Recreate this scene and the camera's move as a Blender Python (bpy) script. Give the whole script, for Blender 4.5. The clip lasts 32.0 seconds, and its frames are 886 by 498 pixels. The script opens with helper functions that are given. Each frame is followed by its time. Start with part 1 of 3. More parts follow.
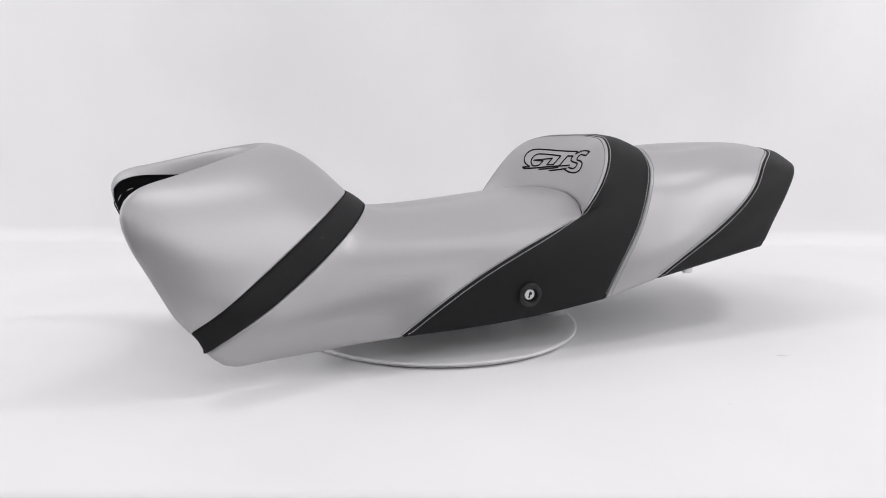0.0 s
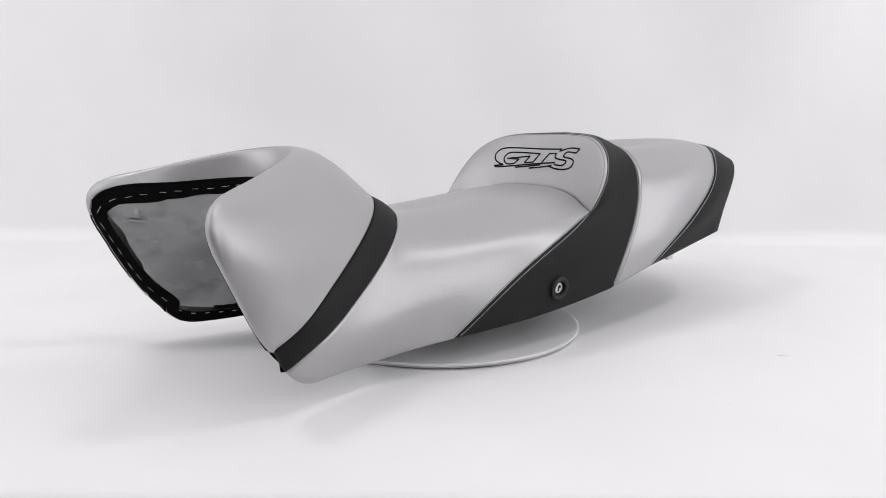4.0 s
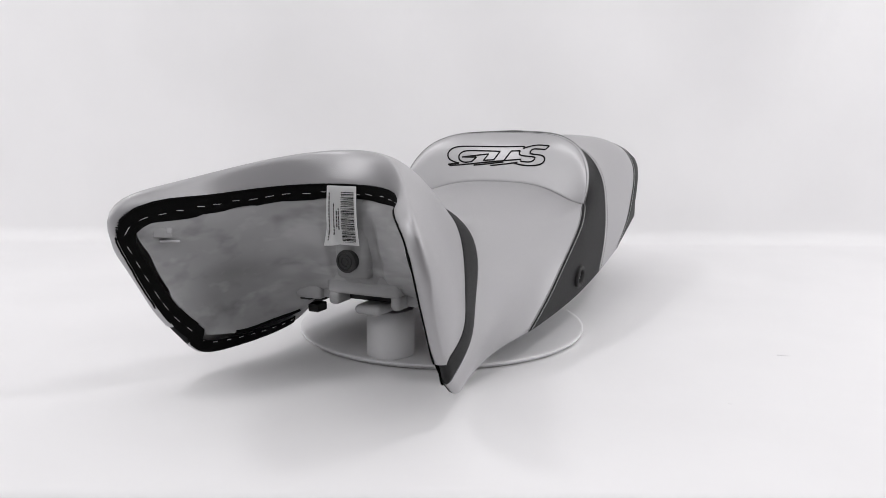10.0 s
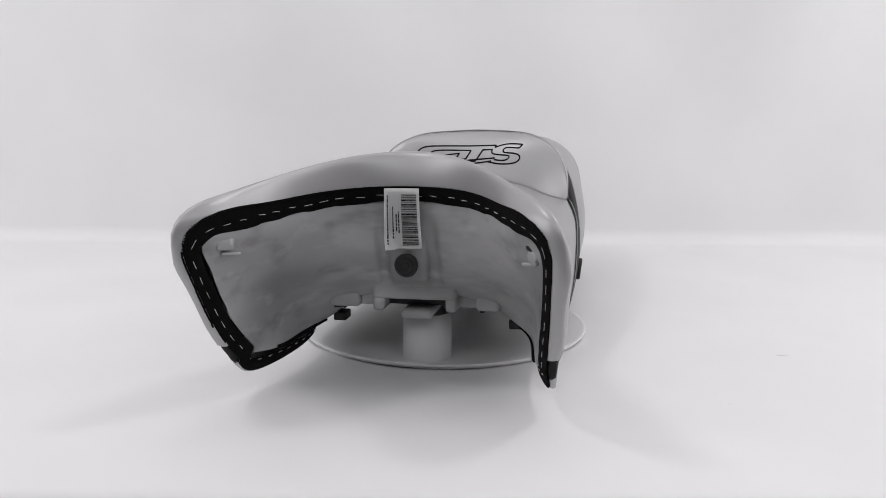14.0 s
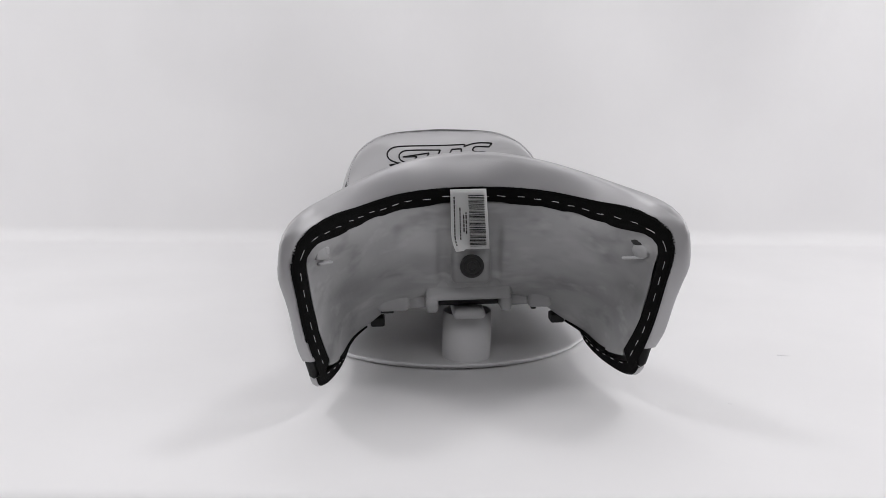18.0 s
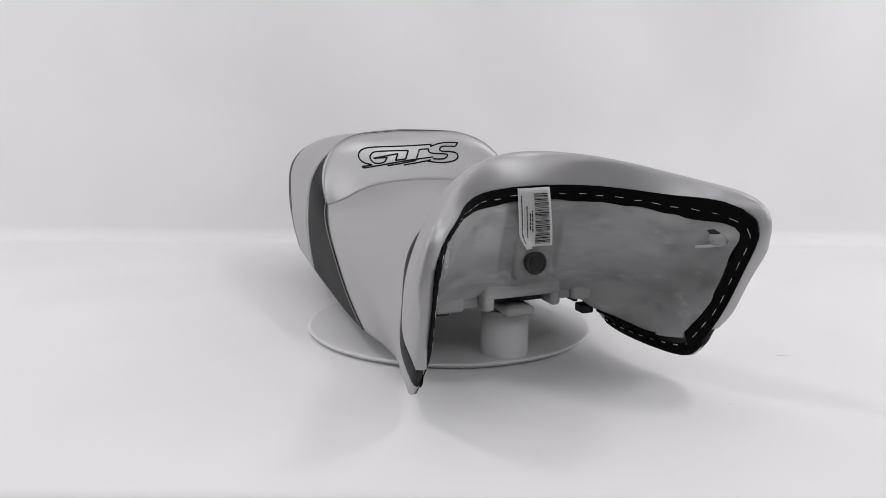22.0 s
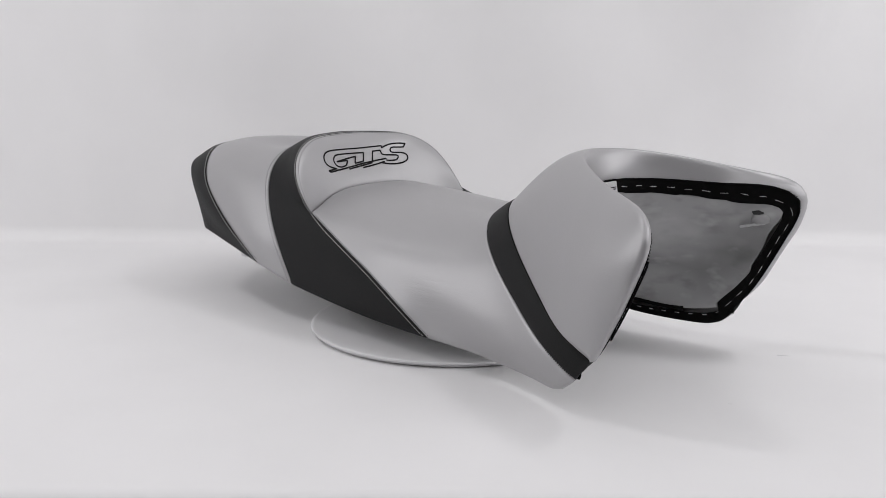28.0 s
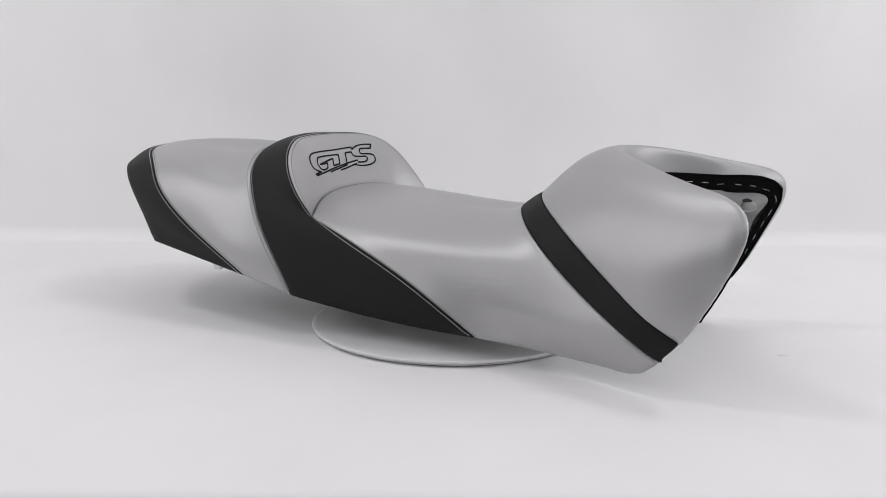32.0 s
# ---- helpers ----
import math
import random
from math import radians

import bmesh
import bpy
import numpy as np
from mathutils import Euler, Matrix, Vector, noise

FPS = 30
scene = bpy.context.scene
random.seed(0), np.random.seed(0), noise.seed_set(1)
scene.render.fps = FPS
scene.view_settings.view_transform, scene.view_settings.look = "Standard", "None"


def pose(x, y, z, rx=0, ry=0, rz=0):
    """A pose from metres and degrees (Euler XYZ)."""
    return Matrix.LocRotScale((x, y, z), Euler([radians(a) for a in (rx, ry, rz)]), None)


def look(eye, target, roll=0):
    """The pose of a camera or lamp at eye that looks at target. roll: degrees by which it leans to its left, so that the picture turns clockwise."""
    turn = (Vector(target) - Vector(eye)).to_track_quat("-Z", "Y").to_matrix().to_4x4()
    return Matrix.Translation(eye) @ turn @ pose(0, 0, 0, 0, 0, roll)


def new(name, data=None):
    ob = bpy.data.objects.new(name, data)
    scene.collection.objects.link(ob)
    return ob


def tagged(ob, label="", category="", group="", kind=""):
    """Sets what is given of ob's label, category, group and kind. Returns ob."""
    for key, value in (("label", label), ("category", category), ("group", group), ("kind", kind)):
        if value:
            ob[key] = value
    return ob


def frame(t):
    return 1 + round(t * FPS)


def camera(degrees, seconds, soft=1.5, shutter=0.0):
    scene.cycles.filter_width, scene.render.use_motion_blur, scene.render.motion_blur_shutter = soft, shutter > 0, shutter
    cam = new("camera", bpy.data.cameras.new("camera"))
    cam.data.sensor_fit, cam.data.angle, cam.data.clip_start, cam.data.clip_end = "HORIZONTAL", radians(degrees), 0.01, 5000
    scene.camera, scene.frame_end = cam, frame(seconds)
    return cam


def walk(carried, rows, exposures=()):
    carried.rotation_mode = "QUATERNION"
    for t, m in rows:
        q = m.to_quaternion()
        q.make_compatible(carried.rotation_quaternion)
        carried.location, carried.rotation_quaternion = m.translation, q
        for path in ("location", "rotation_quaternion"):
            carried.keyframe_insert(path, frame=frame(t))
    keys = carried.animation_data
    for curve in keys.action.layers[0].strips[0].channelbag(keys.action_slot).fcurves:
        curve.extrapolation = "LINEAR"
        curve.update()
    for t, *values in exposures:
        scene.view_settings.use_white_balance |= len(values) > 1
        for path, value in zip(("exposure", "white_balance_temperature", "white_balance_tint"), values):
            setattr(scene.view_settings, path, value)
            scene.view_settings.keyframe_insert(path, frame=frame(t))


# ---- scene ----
from mathutils.bvhtree import BVHTree

# ---- camera: a tripod before a turntable, one lens ----
Z0 = 0.3155                     # height of the lens over the backdrop floor
cam = camera(56.7, 32.0, soft=0.6)
EYE = Vector((0.0, -1.125, Z0))
VIEW = look(EYE, EYE + Vector((-0.000445, 0.983333, -0.181811)), 0.33)
EXPOSURES = [
    (0.0, -0.03), (10.0, -0.03), (11.0, -0.01), (12.0, 0.06), (13.0, -0.01), (14.0, -0.21), (17.0, -0.18), (19.0, -0.18), (21.0, -0.22), (23.0, -0.34),
    (24.0, -0.68), (25.0, -0.45), (28.0, -0.32), (30.0, -0.28), (32.0, -0.27)]
walk(cam, [(0.0, VIEW), (32.0, VIEW)], EXPOSURES)

# the turntable's angle in degrees, by the second
TURNS = [
    (0.0, -69.52), (1.0, -65.38), (2.0, -61.26), (3.0, -57.16), (3.5, -55.13), (5.5, -47.01), (6.0, -44.99),
    (7.0, -40.99), (8.0, -36.98), (9.0, -32.95), (10.0, -28.92), (11.0, -24.94), (12.0, -21.04), (13.0, -17.27),
    (14.0, -13.63), (14.5, -11.76), (16.5, -3.97), (17.0, -2.0), (18.0, 2.01), (19.0, 6.03), (20.0, 10.07),
    (21.0, 14.14), (22.0, 18.21), (23.0, 22.27), (24.0, 26.32), (25.0, 30.42), (25.5, 32.48), (27.5, 40.75),
    (28.0, 42.83), (29.0, 47.02), (30.0, 51.25), (31.0, 55.51), (32.0, 59.77)]

# ---- light: a white studio with softboxes and an added wall fill ----
world = bpy.data.worlds.new("studio")
scene.world = world
world.use_nodes = True
world.node_tree.nodes["Background"].inputs[0].default_value = (0.96, 0.96, 1.0, 1)
world.node_tree.nodes["Background"].inputs[1].default_value = 0.60


def softbox(eye, target, size, watts):
    lamp = bpy.data.lights.new("softbox_light", "AREA")
    lamp.shape, lamp.size, lamp.size_y, lamp.energy = "RECTANGLE", size[0], size[1], watts
    lamp.color = (0.996, 0.984, 1.0)
    ob = new("softbox_light", lamp)
    ob.matrix_world = look(eye, target)
    return ob


softbox((-1.25, -0.32, 2.30), (0.0, 0.05, 0.0), (0.38, 0.38), 10.8)
softbox((1.25, -0.32, 2.30), (0.0, 0.05, 0.0), (0.38, 0.38), 10.8)
softbox((0.0, 0.05, 2.45), (0.0, 0.05, 0.0), (1.3, 0.7), 4.5)
softbox((-1.9, -0.6, 0.95), (0.0, 0.2, 0.25), (1.6, 1.2), 12.8)
softbox((1.9, -0.6, 0.95), (0.0, 0.2, 0.25), (1.6, 1.2), 15.2)
# fill added to brighten the backdrop, aimed right of its middle
softbox((0.25, -1.75, 1.45), (0.35, 0.8, 0.85), (3.0, 0.5), 12.0)


# ---- materials ----
def material(name, base, rough, metal=0.0, grain=None, bump=0.0, vary=0.06, vary_scale=9.0, creases=False, gloss=0.5, stain=0.0, dust=0.0):
    m = bpy.data.materials.new(name)
    m.use_nodes = True
    nt = m.node_tree
    b = nt.nodes["Principled BSDF"]
    b.inputs["Roughness"].default_value, b.inputs["Metallic"].default_value = rough, metal
    b.inputs["Specular IOR Level"].default_value = gloss
    tc = nt.nodes.new("ShaderNodeTexCoord")
    n1 = nt.nodes.new("ShaderNodeTexNoise")
    n1.inputs["Scale"].default_value, n1.inputs["Detail"].default_value = vary_scale, 4.0
    nt.links.new(tc.outputs["Object"], n1.inputs["Vector"])
    ramp = nt.nodes.new("ShaderNodeMix")
    ramp.data_type = "RGBA"
    lo = [max(c * (1 - vary), 0) for c in base]
    hi = [min(c * (1 + vary), 1) for c in base]
    ramp.inputs["A"].default_value, ramp.inputs["B"].default_value = (*lo, 1), (*hi, 1)
    nt.links.new(n1.outputs["Fac"], ramp.inputs["Factor"])
    colour = ramp.outputs["Result"]
    if stain:
        # dirty blotches of two sizes
        for size, low, amount, shade in ((7.0, 0.46, stain, 0.35), (26.0, 0.54, stain, 0.35), (9.0, 0.50, dust, 2.3), (33.0, 0.56, dust, 2.0)):
            n4 = nt.nodes.new("ShaderNodeTexNoise")
            n4.inputs["Scale"].default_value, n4.inputs["Detail"].default_value = size, 2.5
            sq = nt.nodes.new("ShaderNodeMapping")
            sq.inputs["Scale"].default_value = (0.55, 1.0, 1.7)
            sq.inputs["Location"].default_value = (size * 0.13, 0.4 * shade, 0.0)
            nt.links.new(tc.outputs["Object"], sq.inputs["Vector"])
            nt.links.new(sq.outputs["Vector"], n4.inputs["Vector"])
            mr = nt.nodes.new("ShaderNodeMapRange")
            mr.inputs["From Min"].default_value, mr.inputs["From Max"].default_value = low, low + 0.30
            mr.inputs["To Max"].default_value = amount
            nt.links.new(n4.outputs["Fac"], mr.inputs["Value"])
            mx = nt.nodes.new("ShaderNodeMix")
            mx.data_type = "RGBA"
            nt.links.new(mr.outputs["Result"], mx.inputs["Factor"])
            nt.links.new(colour, mx.inputs["A"])
            mx.inputs["B"].default_value = (*[min(c * shade, 0.9) for c in base], 1)
            colour = mx.outputs["Result"]
    nt.links.new(colour, b.inputs["Base Color"])
    if grain:
        v = nt.nodes.new("ShaderNodeTexVoronoi")
        v.inputs["Scale"].default_value = grain
        n2 = nt.nodes.new("ShaderNodeTexNoise")
        n2.inputs["Scale"].default_value, n2.inputs["Detail"].default_value = grain * 0.35, 6.0
        nt.links.new(tc.outputs["Object"], v.inputs["Vector"])
        nt.links.new(tc.outputs["Object"], n2.inputs["Vector"])
        add = nt.nodes.new("ShaderNodeMath")
        add.operation = "ADD"
        nt.links.new(v.outputs["Distance"], add.inputs[0])
        nt.links.new(n2.outputs["Fac"], add.inputs[1])
        bp = nt.nodes.new("ShaderNodeBump")
        bp.inputs["Strength"].default_value, bp.inputs["Distance"].default_value = bump, 0.001
        nt.links.new(add.outputs[0], bp.inputs["Height"])
        nt.links.new(bp.outputs["Normal"], b.inputs["Normal"])
        if creases:
            # fine pulled creases in two patches of the flanks
            mp = nt.nodes.new("ShaderNodeMapping")
            mp.inputs["Scale"].default_value = (30, 26, 150)
            nt.links.new(tc.outputs["Object"], mp.inputs["Vector"])
            n3 = nt.nodes.new("ShaderNodeTexNoise")
            n3.inputs["Scale"].default_value, n3.inputs["Detail"].default_value = 1.0, 3.0
            nt.links.new(mp.outputs["Vector"], n3.inputs["Vector"])
            ab = nt.nodes.new("ShaderNodeVectorMath")
            ab.operation = "ABSOLUTE"
            nt.links.new(tc.outputs["Object"], ab.inputs[0])
            ds = nt.nodes.new("ShaderNodeVectorMath")
            ds.operation = "DISTANCE"
            nt.links.new(ab.outputs["Vector"], ds.inputs[0])
            ds.inputs[1].default_value = (0.155, 0.125, 0.205)
            mk = nt.nodes.new("ShaderNodeMapRange")
            mk.inputs["From Min"].default_value, mk.inputs["From Max"].default_value = 0.0, 0.085
            mk.inputs["To Min"].default_value, mk.inputs["To Max"].default_value = 1.0, 0.0
            nt.links.new(ds.outputs["Value"], mk.inputs["Value"])
            mu = nt.nodes.new("ShaderNodeMath")
            mu.operation = "MULTIPLY"
            nt.links.new(n3.outputs["Fac"], mu.inputs[0])
            nt.links.new(mk.outputs["Result"], mu.inputs[1])
            b2 = nt.nodes.new("ShaderNodeBump")
            b2.inputs["Strength"].default_value, b2.inputs["Distance"].default_value = 0.16, 0.003
            nt.links.new(mu.outputs[0], b2.inputs["Height"])
            nt.links.new(b2.outputs["Normal"], bp.inputs["Normal"])
        rr = nt.nodes.new("ShaderNodeMapRange")
        rr.inputs["To Min"].default_value, rr.inputs["To Max"].default_value = max(rough - 0.06, 0), min(rough + 0.06, 1)
        nt.links.new(n2.outputs["Fac"], rr.inputs["Value"])
        nt.links.new(rr.outputs["Result"], b.inputs["Roughness"])
    return m


M_PAPER = material("white_paper", (0.80, 0.795, 0.80), 0.75, grain=60, bump=0.08, vary=0.05, vary_scale=4.5)
M_GREY = material("silver_grey_leather", (0.42, 0.416, 0.424), 0.41, metal=0.48, grain=900, bump=0.07, vary=0.03)
M_SADDLE = material("silver_grey_creased_leather", (0.42, 0.416, 0.424), 0.41, metal=0.48, grain=900, bump=0.07, vary=0.03, creases=True)
M_BLACK = material("black_leather", (0.008, 0.008, 0.0085), 0.58, grain=900, bump=0.14, vary=0.10, gloss=0.22)
M_FELT = material("black_fabric_tape", (0.0035, 0.0035, 0.0035), 0.9, grain=1500, bump=0.4, vary=0.2, gloss=0.1)
M_PAN = material("grey_moulded_plastic", (0.34, 0.34, 0.343), 0.42, grain=120, bump=0.05, stain=0.75, dust=0.4, vary=0.22, vary_scale=11)
M_THREAD = material("pale_thread", (0.42, 0.42, 0.42), 0.6)
M_DARKTHREAD = material("black_embroidery_thread", (0.004, 0.004, 0.004), 0.7, gloss=0.2)
M_GREYTHREAD = material("grey_thread", (0.14, 0.14, 0.14), 0.6)
M_CLIP = material("pale_plastic", (0.42, 0.42, 0.43), 0.35)
M_RUBBER = material("black_rubber", (0.010, 0.010, 0.010), 0.6)
M_STEEL = material("brushed_steel", (0.62, 0.62, 0.63), 0.28, metal=1.0)
M_STAPLE = material("staple_steel", (0.75, 0.75, 0.76), 0.4, metal=0.6)
M_WHITE = material("white_lacquer", (0.68, 0.677, 0.685), 0.45, vary=0.03)
M_CARD = material("white_card", (0.60, 0.597, 0.605), 0.6, vary=0.03)
# dark so that the unseen room behind the camera throws less light back
M_ROOM = material("grey_unseen_room", (0.30, 0.297, 0.30), 0.8, vary=0.04)
M_LABEL = material("label_paper", (0.80, 0.80, 0.80), 0.5, vary=0.02)
M_INK = material("black_ink", (0.012, 0.012, 0.012), 0.6)
M_DUST = material("pale_fibre", (0.55, 0.55, 0.55), 0.8)


# ---- mesh helpers ----
def thing(name, label, category, group="", kind=""):
    return tagged(new(name), label, category, group, kind)


def part(name, bm, mat, parent=None, label="", smooth=True):
    me = bpy.data.meshes.new(name)
    bm.normal_update()
    bm.to_mesh(me)
    bm.free()
    me.materials.append(mat)
    if smooth:
        me.polygons.foreach_set("use_smooth", [True] * len(me.polygons))
    ob = new(name, me)
    ob.parent = parent
    if label:
        ob["label"] = label
    return ob


def sheet(bm, rows):
    """Quads over a grid of points."""
    vs = [[bm.verts.new(p) for p in r] for r in rows]
    for a, b in zip(vs, vs[1:]):
        for i in range(len(a) - 1):
            quad = [a[i], a[i + 1], b[i + 1], b[i]]
            if len({tuple(round(c, 6) for c in v.co) for v in quad}) > 2:
                bm.faces.new(quad)
    return vs


def disc_stack(bm, profile, seg=64, centre=(0, 0, 0), turn=None):
    """A turned body from (radius, height) pairs, closed at both ends."""
    rings = []
    for r, h in profile:
        ring = []
        for k in range(seg):
            a = 2 * math.pi * k / seg
            p = Vector((r * math.cos(a), r * math.sin(a), h))
            p = (turn @ p if turn else p) + Vector(centre)
            ring.append(bm.verts.new(p))
        rings.append(ring)
    for a, b in zip(rings, rings[1:]):
        for k in range(seg):
            bm.faces.new((a[k], a[(k + 1) % seg], b[(k + 1) % seg], b[k]))
    bm.faces.new(list(reversed(rings[0])))
    bm.faces.new(rings[-1])


def box(bm, size, m, bevel=0.0):
    g = bmesh.ops.create_cube(bm, size=1.0, matrix=m @ Matrix.Diagonal((*size, 1)))
    if bevel:
        es = list({e for v in g["verts"] for e in v.link_edges})
        bmesh.ops.bevel(bm, geom=es, offset=bevel, segments=3, affect="EDGES", profile=0.5)


def tube(bm, pts, r, sides=6, flat=1.0, ups=None):
    """A round cord along points; flat squeezes it along ups."""
    pts = [Vector(p) for p in pts]
    rings = []
    for i, p in enumerate(pts):
        d = (pts[min(i + 1, len(pts) - 1)] - pts[max(i - 1, 0)]).normalized()
        up = Vector(ups[i]) if ups is not None else Vector((0, 0, 1))
        s = d.cross(up)
        s = s.normalized() if s.length > 1e-6 else Vector((1, 0, 0))
        u = s.cross(d).normalized()
        rings.append([bm.verts.new(p + s * r * math.cos(2 * math.pi * k / sides) + u * r * flat * math.sin(2 * math.pi * k / sides)) for k in range(sides)])
    for a, b in zip(rings, rings[1:]):
        for k in range(sides):
            bm.faces.new((a[k], a[(k + 1) % sides], b[(k + 1) % sides], b[k]))
    bm.faces.new(list(reversed(rings[0])))
    bm.faces.new(rings[-1])


def spline(points, n):
    """Natural cubic through points by chord length, n points at equal arc steps."""
    P = np.asarray(points, float)
    k = len(P)
    h = np.linalg.norm(np.diff(P, axis=0), axis=1) + 1e-9
    s = np.concatenate([[0], np.cumsum(h)])
    A, B = np.zeros((k, k)), np.zeros((k, P.shape[1]))
    A[0, 0] = A[-1, -1] = 1
    for i in range(1, k - 1):
        A[i, i - 1], A[i, i], A[i, i + 1] = h[i - 1], 2 * (h[i - 1] + h[i]), h[i]
        B[i] = 6 * ((P[i + 1] - P[i]) / h[i] - (P[i] - P[i - 1]) / h[i - 1])
    M = np.linalg.solve(A, B)

    def at(t):
        j = np.clip(np.searchsorted(s, t, side="right") - 1, 0, k - 2)
        a, b, H = (s[j + 1] - t)[:, None], (t - s[j])[:, None], h[j][:, None]
        return M[j] * a ** 3 / (6 * H) + M[j + 1] * b ** 3 / (6 * H) + (P[j] / H - M[j] * H / 6) * a + (P[j + 1] / H - M[j + 1] * H / 6) * b
    fine = at(np.linspace(0, s[-1], 400))
    arc = np.concatenate([[0], np.cumsum(np.linalg.norm(np.diff(fine, axis=0), axis=1))])
    want = np.linspace(0, arc[-1], n)
    return np.stack([np.interp(want, arc, fine[:, c]) for c in range(P.shape[1])], 1)


FLIP = np.array([-1.0, 1.0, 1.0])


def half_arch(points, n):
    """A curve from the skirt's edge up to the crown on the middle plane; it crosses that plane square."""
    P = np.asarray(points, float)
    full = np.vstack([P, (P * FLIP)[-2::-1]])
    return spline(full, 2 * n - 1)[:n]


def arch(half):
    """The mirrored whole of half an arch."""
    return np.vstack([half, (half * FLIP)[-2::-1]])


def hermite(a, b, ta, tb, u):
    return (2 * u ** 3 - 3 * u ** 2 + 1) * a + (u ** 3 - 2 * u ** 2 + u) * ta + (-2 * u ** 3 + 3 * u ** 2) * b + (u ** 3 - u ** 2) * tb


def outward(p):
    """Away from the seat's long axis."""
    q = p * np.array([1.0, 0.0, 1.0]) + np.array([0, 0, 0.19])
    return q / (np.linalg.norm(q, axis=1, keepdims=True) + 1e-9)


# ---- backdrop ----
def build_backdrop():
    """White paper and cloth sweep: floor, curved join, wall with faint hanging folds."""
    bm = bmesh.new()
    rows = []
    prof = [(-0.519 - 0.001, -0.0142)] + [(-0.502 - 0.016 * math.sin(a), -0.014 + 0.014 * math.cos(a)) for a in np.linspace(1.5, 0, 9)]
    prof += [(-0.50 + 0.139 * i, 0.0) for i in range(9)]
    y1, r = 0.64, 0.032
    prof += [(y1 + r * math.sin(a), r - r * math.cos(a)) for a in np.linspace(0, math.pi / 2, 10)]
    prof += [(y1 + r + 0.02 * k / 24, r + 0.02 + 2.3 * k / 24) for k in range(25)]
    for y, z in prof:
        row = []
        for i in range(161):
            x = -2.4 + 4.8 * i / 160
            up = min(max((z - 0.05) / 0.5, 0), 1)
            f = 0.010 * math.sin(x * 5.1 + 0.8 * math.sin(z * 2.2)) + 0.006 * math.sin(x * 11.0 + z * 3.0 + 1.0)
            f += 0.018 * math.exp(-((x - 0.75 - 0.42 * (z - 0.3)) / 0.07) ** 2) - 0.014 * math.exp(-((x - 0.93 - 0.42 * (z - 0.3)) / 0.06) ** 2)
            f += 0.010 * math.exp(-((x + 0.50 - 0.05 * z) / 0.06) ** 2)
            row.append((x, y + f * up * 2.6, z))
        rows.append(row)
    sheet(bm, rows)
    ob = part("backdrop", bm, M_PAPER)
    return tagged(ob, "seamless white paper and cloth studio sweep with faint folds", "backdrop", kind="structure")


def build_room():
    """Unseen plain walls and ceiling, added to close the studio: grey behind the camera."""
    for name, size, at, mat, tint in (("wall_left", (0.05, 4.6, 2.6), (-2.45, -0.6, 1.3), M_CARD, "white"), ("wall_right", (0.05, 4.6, 2.6), (2.45, -0.6, 1.3), M_CARD, "white"),
                                      ("wall_behind", (4.9, 0.05, 2.6), (0, -2.93, 1.3), M_ROOM, "grey"), ("wall_far", (4.9, 0.05, 2.6), (0, 1.73, 1.3), M_CARD, "white"),
                                      ("ceiling", (4.9, 4.6, 0.05), (0, -0.6, 2.63), M_CARD, "white")):
        bm = bmesh.new()
        box(bm, size, Matrix.Translation(at))
        tagged(part(name, bm, mat, smooth=False), "plain " + tint + " studio " + name.split("_")[0], name.split("_")[0], kind="structure")
    bm = bmesh.new()
    box(bm, (4.9, 4.6, 0.05), Matrix.Translation((0, -0.6, -0.04)))
    tagged(part("floor", bm, M_ROOM, smooth=False), "plain grey studio floor under the paper sweep", "floor", kind="structure")


def build_fibres():
    """Specks of lint on the paper."""
    for pts in (((0.418, -0.137), (0.424, -0.139), (0.432, -0.141)), ((0.300, -0.305), (0.302, -0.306), (0.304, -0.306)), ((-0.172, -0.075), (-0.169, -0.076), (-0.166, -0.075))):
        bm = bmesh.new()
        tube(bm, [(x, y, 0.0003) for x, y in pts], 0.0002, 5)
        tagged(part("lint", bm, M_DUST), "tiny grey fibre lying on the white paper", "lint", "specks of lint on the paper")


# ---- turntable ----
def build_turntable():
    top = thing("turntable", "round white two-layer turntable disc on the backdrop", "turntable")
    cx, cy = 0.005, -0.012
    bm = bmesh.new()
    disc_stack(bm, [(0.190, 0.0050), (0.1945, 0.0052), (0.195, 0.0058), (0.195, 0.0079), (0.1945, 0.0084), (0.190, 0.0086)], 128, (cx, cy, 0))
    part("top_disc", bm, M_WHITE, top)
    bm = bmesh.new()
    disc_stack(bm, [(0.188, 0.0024), (0.1918, 0.0027), (0.192, 0.0040), (0.188, 0.0044)], 128, (cx, cy, 0))
    part("lower_disc", bm, M_WHITE, top)
    # black ring added in the gap under the disc, for its shade
    bm = bmesh.new()
    disc_stack(bm, [(0.16, 0.0), (0.16, 0.0024)], 64, (cx, cy, 0))
    part("foot_ring", bm, M_RUBBER, top)
    return top


def build_post(name, x, y, r, h, label):
    """A short open cardboard tube."""
    ob = thing(name, label, "post", "tubes under the seat")
    ob.location = (0, 0, 0)
    bm = bmesh.new()
    z = 0.0086
    seg = 56
    prof = [(r, z), (r, z + h), (r - 0.002, z + h), (r - 0.002, z + 0.004)]
    rings = [[bm.verts.new((x + q * math.cos(2 * math.pi * k / seg), y + q * math.sin(2 * math.pi * k / seg), g)) for k in range(seg)] for q, g in prof]
    for a, b in zip(rings, rings[1:]):
        for k in range(seg):
            bm.faces.new((a[k], a[(k + 1) % seg], b[(k + 1) % seg], b[k]))
    bm.faces.new(rings[-1])
    me = part("tube", bm, M_CARD, ob)
    return ob


# ---- seat ----
N = 45          # points from a skirt's edge to the crown

